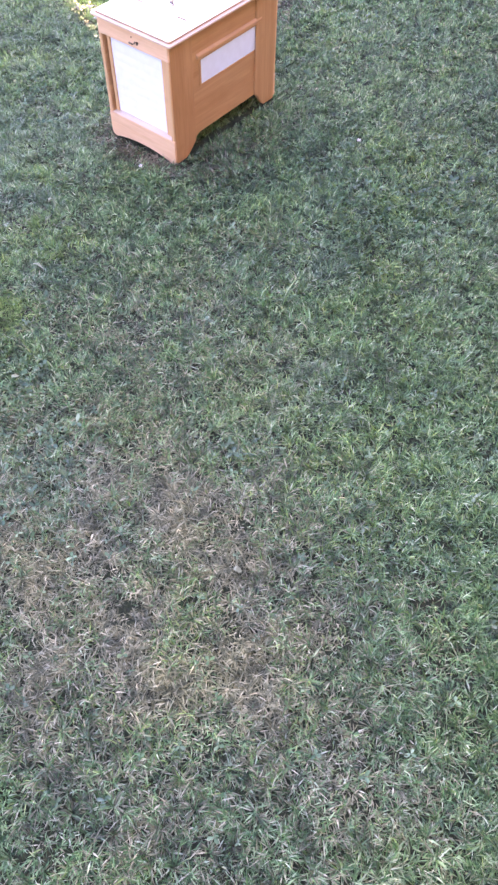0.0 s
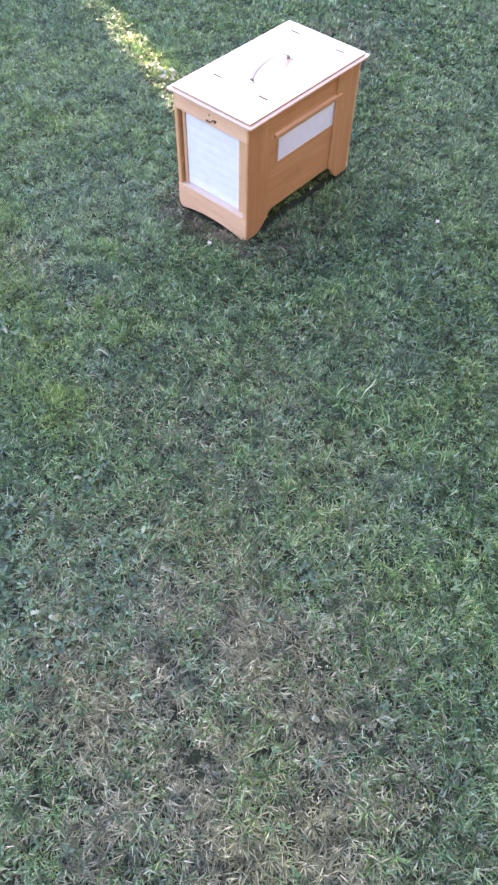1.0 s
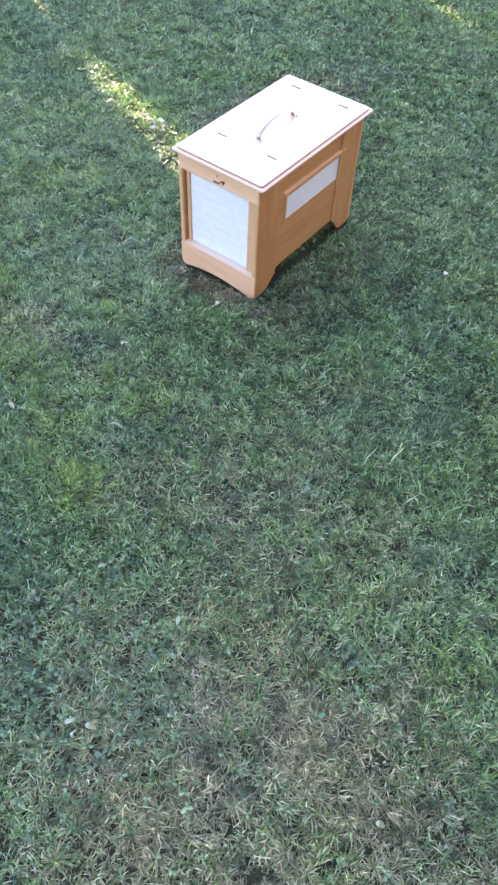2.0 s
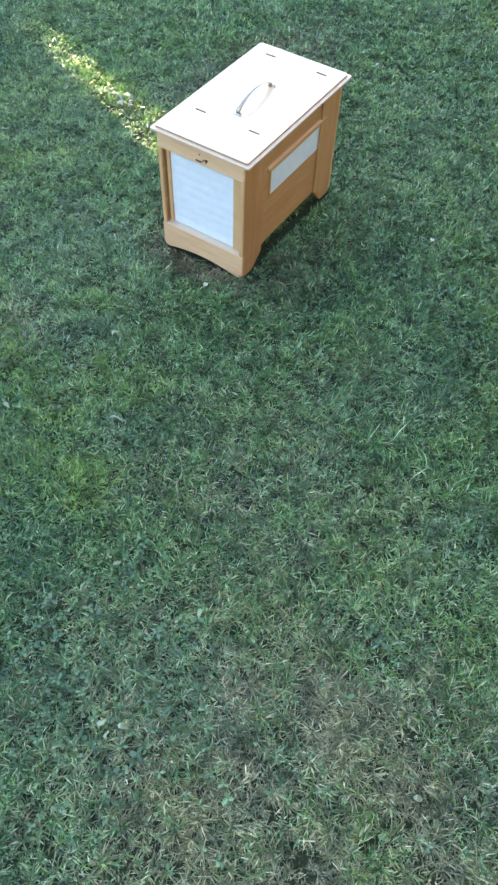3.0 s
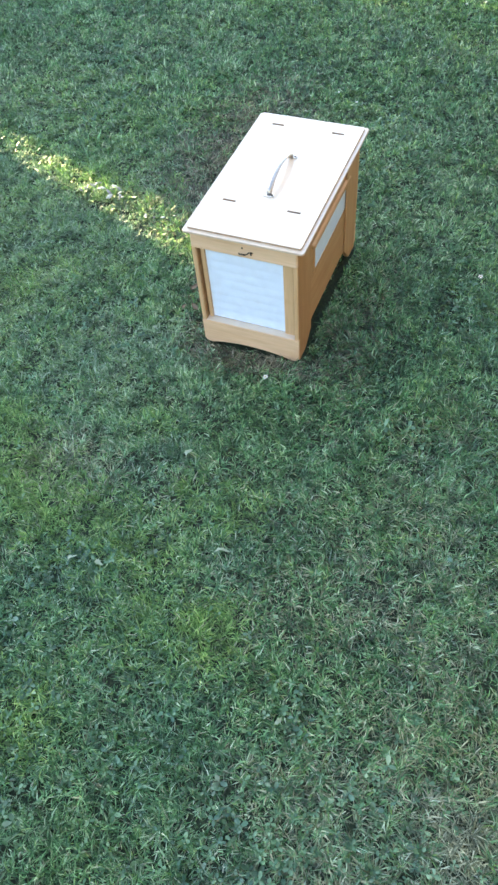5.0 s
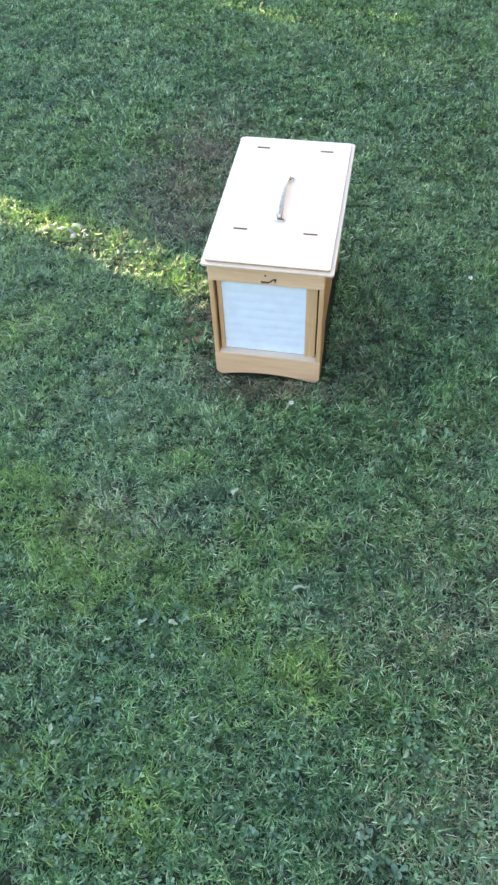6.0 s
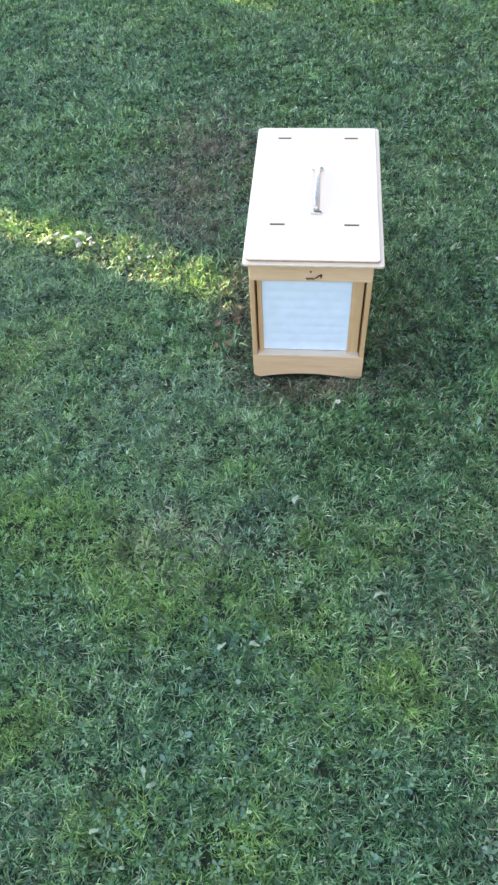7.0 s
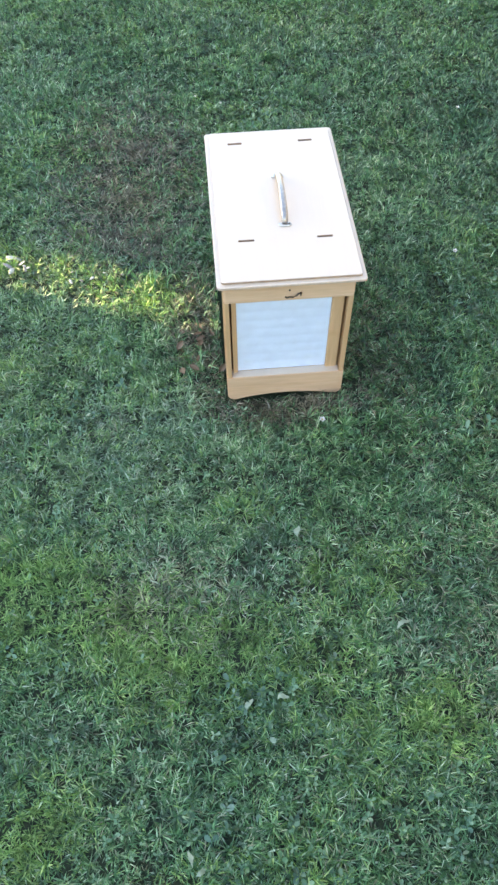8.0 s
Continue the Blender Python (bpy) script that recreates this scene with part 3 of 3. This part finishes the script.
def deepness(x, y):
    """Where the lawn is a darker green: mottle, and shade painted on the right."""
    d = 0.9 * np.clip(ripple(x, y, 11, 31) - 0.55, 0, 1)
    for cx, cy, rx, ry, turn, much in ((1.10, 0.95, 0.70, 0.80, 0, 1.0), (-0.22, -1.08, 0.40, 0.16, 0, 0.50), (0.30, -1.12, 0.35, 0.16, 0, 0.40), (0.30, -0.85, 0.20, 0.14, 0, 0.35), (0.78, 0.02, 0.30, 0.22, 20, 0.80), (0.72, -0.38, 0.32, 0.24, 20, 0.40), (0.40, 0.20, 0.14, 0.35, 0, 0.60), (0.55, -0.72, 0.30, 0.18, 20, 0.35), (-0.52, -0.85, 0.25, 0.16, 0, 0.45), (0.30, 1.60, 1.00, 0.30, 0, 0.35), (0.05, -0.22, 0.22, 0.10, 0, 0.45)):
        d = np.maximum(d, much * spot(x, y, cx, cy, rx, ry, turn))
    return d * (0.5 + 0.8 * ripple(x, y, 15, 32))


def clovery(x, y):
    d = 0.25 * np.clip(ripple(x, y, 3.5, 5) - 0.4, 0, 1)
    d = np.maximum(d, 0.8 * spot(x, y, 0.50, -1.10, 0.30, 0.22, 20))
    d = np.maximum(d, 0.5 * spot(x, y, -0.05, -1.0, 0.35, 0.22, 0))
    d = np.maximum(d, 0.5 * spot(x, y, 0.75, 0.35, 0.35, 0.25, 0))
    for cx, cy, r in ((-0.98, 1.06, 0.14), (0.43, -0.14, 0.08), (0.0, 1.17, 0.12), (-0.14, -0.72, 0.09), (-0.32, -1.02, 0.07), (0.40, -0.86, 0.10), (-0.12, -0.70, 0.07), (0.94, -0.72, 0.05)):
        d = np.maximum(d, 0.9 * spot(x, y, cx, cy, r, r * 0.7, 20))
    return d


def inside(x, y):
    """How far inside the walked part of the lawn, in metres; below 0 outside."""
    d = np.full(len(x), 9.0)
    for (ax, ay), (bx, by) in zip(RIM, RIM[1:] + RIM[:1]):
        ux, uy = bx - ax, by - ay
        d = np.minimum(d, ((x - ax) * uy - (y - ay) * ux) / math.hypot(ux, uy))
    return d


def footprint(x, y, more):
    """Whether a place lies under the standing boards of the box."""
    outer = (abs(x - CX) < HALF + more) & (y > -more) & (y < DEEP + more)
    inner = (abs(x - CX) < HALF - 0.014 - more) & (y > 0.032 + more) & (y < DEEP - 0.032 - more)
    return outer & ~inner


CELL = 0.027
TUFT = RNG.random((4, 260, 260))


def tufts(x, y):
    """Each place's tuft: its middle, how long its blades are and how strongly it gathers."""
    i, j = (np.floor(x / CELL).astype(int) % 260), (np.floor(y / CELL).astype(int) % 260)
    a, b, c, d = TUFT[:, i, j]
    mx, my = (np.floor(x / CELL) + 0.15 + 0.7 * a) * CELL, (np.floor(y / CELL) + 0.15 + 0.7 * b) * CELL
    return mx, my, c, d


def thinning(y):
    """The lawn is sparser, with broader blades, towards its far side."""
    return np.clip(1.0 - 0.4 * (y - 0.2) / 1.0, 0.6, 1.0)


def scatter(n, reach=3.4):
    """Places on the lawn, thinning out beyond its walked part, none under the box."""
    x = RNG.uniform(-reach, reach, n)
    y = RNG.uniform(-reach, reach, n)
    keep = RNG.random(n) < np.clip(1 + inside(x, y) / 0.25, 0.07, 1) * np.clip((reach - np.hypot(x, y)) / 0.5, 0, 1)
    keep &= RNG.random(n) < np.clip(0.35 + 1.15 * ripple(x, y, 75, 21), 0, 1) * thinning(y)
    x, y = x[keep], y[keep]
    mx, my, c, d = tufts(x, y)
    x, y = x + (mx - x) * 0.62 * d, y + (my - y) * 0.62 * d
    under = footprint(x, y, 0.004)
    return x[~under], y[~under]


def mesh_of(name, verts, loops, sizes, mat):
    me = bpy.data.meshes.new(name)
    me.vertices.add(len(verts))
    me.vertices.foreach_set("co", verts.astype(np.float32).ravel())
    me.loops.add(len(loops))
    me.loops.foreach_set("vertex_index", loops.astype(np.int32))
    me.polygons.add(len(sizes))
    me.polygons.foreach_set("loop_start", np.concatenate([[0], np.cumsum(sizes)[:-1]]).astype(np.int32))
    me.update(calc_edges=True)
    me.validate()
    me.shade_smooth()
    me.materials.append(mat)
    return new(name, me)


def blades(name, x, y, mat, length, width, lean, label):
    """One bent, tapering blade at every place; neighbours lean alike."""
    n = len(x)
    tuft = ripple(x, y, 30, 12)
    mx, my, size, pull = tufts(x, y)
    long = RNG.uniform(*length, n) * (0.40 + 0.55 * tuft + 0.75 * size)
    wide = RNG.uniform(*width, n) * RNG.choice([0.85, 1.0, 1.35], n, p=[0.4, 0.48, 0.12]) / thinning(y) ** 0.8
    head = RNG.normal(0, 1.5, n) + 14 * ripple(x, y, 7, 9)
    head = np.where(RNG.random(n) < 0.12 * pull, np.arctan2(y - my, x - mx) + RNG.normal(0, 0.5, n), head)
    tip = np.radians(RNG.uniform(*lean, n))
    droop = np.radians(RNG.uniform(10, 60, n))
    d = np.stack([np.cos(head), np.sin(head)], -1)
    s = np.stack([-d[:, 1], d[:, 0]], -1)
    base = np.stack([x, y, lie(x, y) - 0.002], -1)
    twist = RNG.uniform(-0.6, 0.6, n)

    def along(p, angle, l):
        q = p.copy()
        q[:, :2] += d * (np.sin(angle) * l)[:, None]
        q[:, 2] += np.cos(angle) * l
        return q
    mid = along(base, tip, long * 0.50)
    end_ = along(mid, np.minimum(tip + droop, 1.85), long * 0.50)
    cross = np.concatenate([s * np.cos(twist)[:, None], np.sin(twist)[:, None]], -1)
    rows = [base, mid + cross * (wide * 0.5)[:, None], end_, mid - cross * (wide * 0.5)[:, None]]
    v = np.stack(rows, 1)
    v[..., 2] = np.maximum(v[..., 2], base[:, None, 2] + 0.001)
    # blades that would reach into the box stop at its skin
    deep = footprint(v[..., 0], v[..., 1], 0.002)
    v = v[~deep.any(1)]
    n = len(v)
    return tagged(mesh_of(name, v.reshape(-1, 3), np.arange(4 * n), np.full(n, 4), mat), label, "grass", kind="stuff")


def leaflets(name, x, y, mat, size, height, label):
    """Small cupped oval leaves, three to a stalk."""
    x, y = np.repeat(x, 3), np.repeat(y, 3)
    n = len(x)
    head = np.repeat(RNG.uniform(0, 2 * math.pi, n // 3), 3) + np.tile([0, 2.1, 4.2], n // 3) + RNG.uniform(-0.25, 0.25, n)
    r = np.repeat(RNG.uniform(*size, n // 3), 3) * RNG.uniform(0.85, 1.15, n)
    z = np.repeat(RNG.uniform(*height, n // 3), 3)
    pitch = RNG.uniform(-0.5, 0.6, n)
    tilt = np.repeat(RNG.uniform(-0.7, 0.7, (n // 3, 2)), 3, 0)
    d = np.stack([np.cos(head), np.sin(head)], -1)
    s = np.stack([-d[:, 1], d[:, 0]], -1)
    outline = [(0.0, 0.0, 0.0), (0.42, 0.30, 0.16), (0.85, 0.32, 0.16), (1.08, 0.08, 0.04), (1.08, -0.08, 0.04), (0.85, -0.32, 0.16), (0.42, -0.30, 0.16)]
    v = np.zeros((n, 7, 3))
    for k, (a, b, c) in enumerate(outline):
        off = d * (a * r)[:, None] + s * (b * r)[:, None]
        v[:, k, :2] = np.stack([x, y], -1) + off
        v[:, k, 2] = lie(x, y) + z + c * r * 0.8 + np.sin(pitch) * a * r + (off * tilt).sum(1)
    pattern = np.array([0, 1, 2, 3, 0, 3, 4, 0, 4, 5, 6])
    loops = (pattern[None] + 7 * np.arange(n)[:, None]).ravel()
    return tagged(mesh_of(name, v.reshape(-1, 3), loops, np.tile([4, 3, 4], n), mat), label, "clover", kind="stuff")


def lawn():
    x, y = scatter(6300000)
    pick = RNG.random(len(x))
    dry, fresh = dryness(x, y), freshness_and_glow(x, y)
    is_dry = pick < dry
    is_yellow_green = ~is_dry & (RNG.random(len(x)) < fresh)
    is_worn = RNG.random(len(x)) < wornness(x, y)
    is_dry, is_yellow_green = is_dry & ~is_worn, is_yellow_green & ~is_worn
    rest = ~is_dry & ~is_yellow_green & ~is_worn
    is_pale = rest & (RNG.random(len(x)) < paleness(x, y))
    rest &= ~is_pale
    is_deep = rest & (RNG.random(len(x)) < deepness(x, y))
    rest &= ~is_deep
    blades("worn_grass", x[is_worn], y[is_worn], THATCH, (0.014, 0.034), (0.0016, 0.0030), (30, 85), "brown worn grass in the turf round the box")
    blades("grass", x[rest], y[rest], GRASS, (0.011, 0.029), (0.0014, 0.0030), (10, 82), "short mown blue-green lawn grass in shade")
    blades("deep_shaded_grass", x[is_deep], y[is_deep], DEEP_SHADED_GRASS, (0.011, 0.030), (0.0014, 0.0030), (10, 80), "darker green patches of mown lawn grass, darkened on the right for shade")
    blades("pale_lit_grass", x[is_pale], y[is_pale], PALE_LIT_GRASS, (0.011, 0.028), (0.0014, 0.0030), (12, 84), "pale grey-green patches of mown lawn grass, brightened on the left for light")
    blades("young_sunlit_grass", x[is_yellow_green], y[is_yellow_green], YOUNG_SUNLIT, (0.011, 0.029), (0.0014, 0.0028), (10, 76), "yellow-green tufts of fresh lawn grass, also painting the sun streak's glow")
    blades("dry_grass", x[is_dry], y[is_dry], STRAW, (0.012, 0.031), (0.0014, 0.0029), (28, 86), "dry straw-coloured blades among the lawn grass")
    # taller tufts that the mower missed
    spots = [(0.745, -0.30, 0.07, 0.022, 160), (-0.88, 0.71, 0.03, 0.03, 60), (-0.30, 0.42, 0.05, 0.04, 90), (0.60, -0.17, 0.05, 0.02, 70), (-0.20, 0.12, 0.03, 0.05, 60)]
    x = np.concatenate([RNG.normal(a, c, n) for a, b, c, d, n in spots])
    y = np.concatenate([RNG.normal(b, d, n) for a, b, c, d, n in spots])
    blades("long_grass", x, y, GRASS, (0.035, 0.060), (0.0022, 0.0040), (5, 55), "longer tufts of lawn grass that the mower missed")
    x, y = scatter(240000)
    keep = RNG.random(len(x)) < clovery(x, y) + 0.05
    leaflets("clover", x[keep], y[keep], CLOVER, (0.004, 0.0105), (0.004, 0.016), "small pale green clover leaves in the lawn")
    x, y = scatter(100000)
    keep = RNG.random(len(x)) < 0.55 * clovery(x, y) ** 1.5 + 0.006
    leaflets("weed_leaves", x[keep], y[keep], WEED, (0.007, 0.014), (0.003, 0.014), "broad grey-green weed leaves low in the lawn")


lawn()


# ---- small things on the lawn ----
def daisy(x, y, size=0.0065):
    z = float(lie(x, y))
    stem = part("stem", tube([(x, y, z - 0.004), (x + 0.002, y + 0.001, z + 0.013), (x + 0.003, y, z + 0.024)], 0.0008, 5), GRASS)
    flower = tagged(new("daisy"), "small white daisy flower in the short grass", "daisy", "daisies in the lawn")
    stem.parent = flower
    bm = bmesh.new()
    for k in range(12):
        a = 2 * math.pi * k / 12
        c, s = math.cos(a), math.sin(a)
        pts = [(0.2, -0.08), (0.7, -0.24), (1.0, -0.12), (1.0, 0.12), (0.7, 0.24), (0.2, 0.08)]
        bm.faces.new([bm.verts.new((x + 0.003 + size * (u * c - v * s), y + size * (u * s + v * c), z + 0.0245 + 0.0016 * u * ((k % 3) - 0.2))) for u, v in pts])
    part("petals", bm, PETAL, flower)
    bm = bmesh.new()
    bmesh.ops.create_uvsphere(bm, u_segments=10, v_segments=6, radius=size * 0.3, matrix=Matrix.Translation((x + 0.003, y, z + 0.025)) @ Matrix.Diagonal((1, 1, 0.6, 1)))
    part("centre", bm, YOLK, flower)


for x, y, size in ((0.069, -0.093, 0.0065), (0.504, 0.433, 0.0065), (0.681, 1.114, 0.006), (-0.165, 1.262, 0.005), (-0.085, 1.215, 0.005), (0.20, 2.07, 0.006), (0.13, 2.04, 0.005)):
    daisy(x, y, size)


def broad_leaf(x, y, long, wide, turn, label):
    """A ribbed oval leaf lying on the grass, curled along its middle."""
    z = float(lie(x, y)) + 0.020
    bm = bmesh.new()
    r = random.Random(int(1000 * abs(x + 3 * y)))
    m = pose(x, y, z, r.uniform(-30, 30), r.uniform(-30, 10), turn)
    rows = []
    for u in np.linspace(0, 1, 11):
        w = wide / 2 * math.sin(math.pi * min(u * 0.96 + 0.02, 1)) ** 0.9 * r.uniform(0.65, 1.1)
        rows.append([bm.verts.new(m @ Vector((long * (u - 0.5), v * w, 0.45 * w * v * v + 0.005 * math.sin(5 * u) + 0.0008 * math.cos(9 * v)))) for v in (-1, -0.5, 0, 0.5, 1)])
    for r0, r1 in zip(rows, rows[1:]):
        for k in range(4):
            bm.faces.new((r0[k], r0[k + 1], r1[k + 1], r1[k])).smooth = True
    return tagged(part("leaf", bm, PALE_LEAF), label, "leaf", "pale leaves on the lawn")


for x, y, l, w, a in ((0.160, -0.583, 0.038, 0.013, 35), (-0.018, -0.369, 0.024, 0.016, 80), (-0.147, -0.707, 0.022, 0.012, 60), (1.122, -0.930, 0.017, 0.013, 20), (0.575, -1.140, 0.020, 0.011, 75), (0.612, -1.122, 0.022, 0.012, 20), (0.597, -1.150, 0.018, 0.010, 130), (-0.262, -0.940, 0.024, 0.011, 100), (-0.245, -0.962, 0.020, 0.010, 30), (0.395, -0.872, 0.018, 0.010, 60), (-0.285, -0.010, 0.016, 0.010, 10), (-0.085, -0.700, 0.022, 0.013, 10), (-0.330, -1.040, 0.016, 0.010, 40)):
    broad_leaf(x, y, l, w, a, "pale green fallen leaf lying on the grass")


def curled_leaf(x, y, long, turn, seed):
    """A dry brown leaf, curled up at its edges and bent along its rib."""
    r = random.Random(seed)
    bm = bmesh.new()
    m = pose(x, y, float(lie(x, y)) + 0.017, r.uniform(-20, 20), r.uniform(-20, 20), turn)
    rows = []
    for u in np.linspace(0, 1, 9):
        w = 0.24 * long * math.sin(math.pi * (0.04 + 0.92 * u)) ** 0.8
        rows.append([bm.verts.new(m @ Vector((long * (u - 0.5), v * w, (0.30 * v * v + 0.22 * math.sin(3 * u + seed)) * 0.3 * long))) for v in (-1, -0.5, 0, 0.5, 1)])
    for r0, r1 in zip(rows, rows[1:]):
        for k in range(4):
            bm.faces.new((r0[k], r0[k + 1], r1[k + 1], r1[k])).smooth = True
    tagged(part("dry_leaf", bm, BROWN_LEAF), "dry brown curled leaf in the grass beside the box", "leaf", "dry leaves beside the box")


for k in range(14):
    curled_leaf(random.gauss(-0.20, 0.030), random.uniform(-0.01, 0.24), random.uniform(0.018, 0.034), random.uniform(0, 360), k)


def stone(x, y, size, seed):
    """A small flat broken chip, half sunk among the blades."""
    r = random.Random(seed)
    bm = bmesh.new()
    bmesh.ops.create_icosphere(bm, subdivisions=1, radius=size)
    long, wide = r.uniform(1.1, 2.0), r.uniform(0.6, 1.0)
    for v in bm.verts:
        v.co *= 0.75 + 0.5 * r.random()
        v.co = Vector((v.co.x * long, v.co.y * wide, v.co.z * 0.4))
    bm.transform(pose(x, y, float(lie(x, y)) + 0.016, r.uniform(-35, 35), r.uniform(-35, 35), r.uniform(0, 180)))
    tagged(part("stone", bm, STONE if r.random() < 0.6 else GREY_STONE), "small pale stone chip lying in the sunlit grass", "stone", "pale stones in the grass")


for k in range(18):
    stone(random.gauss(-0.72, 0.04), random.gauss(0.512, 0.018), random.uniform(0.004, 0.009), k)
for k in range(6):
    stone(random.gauss(-0.47, 0.03), random.gauss(0.435, 0.012), random.uniform(0.003, 0.007), 40 + k)
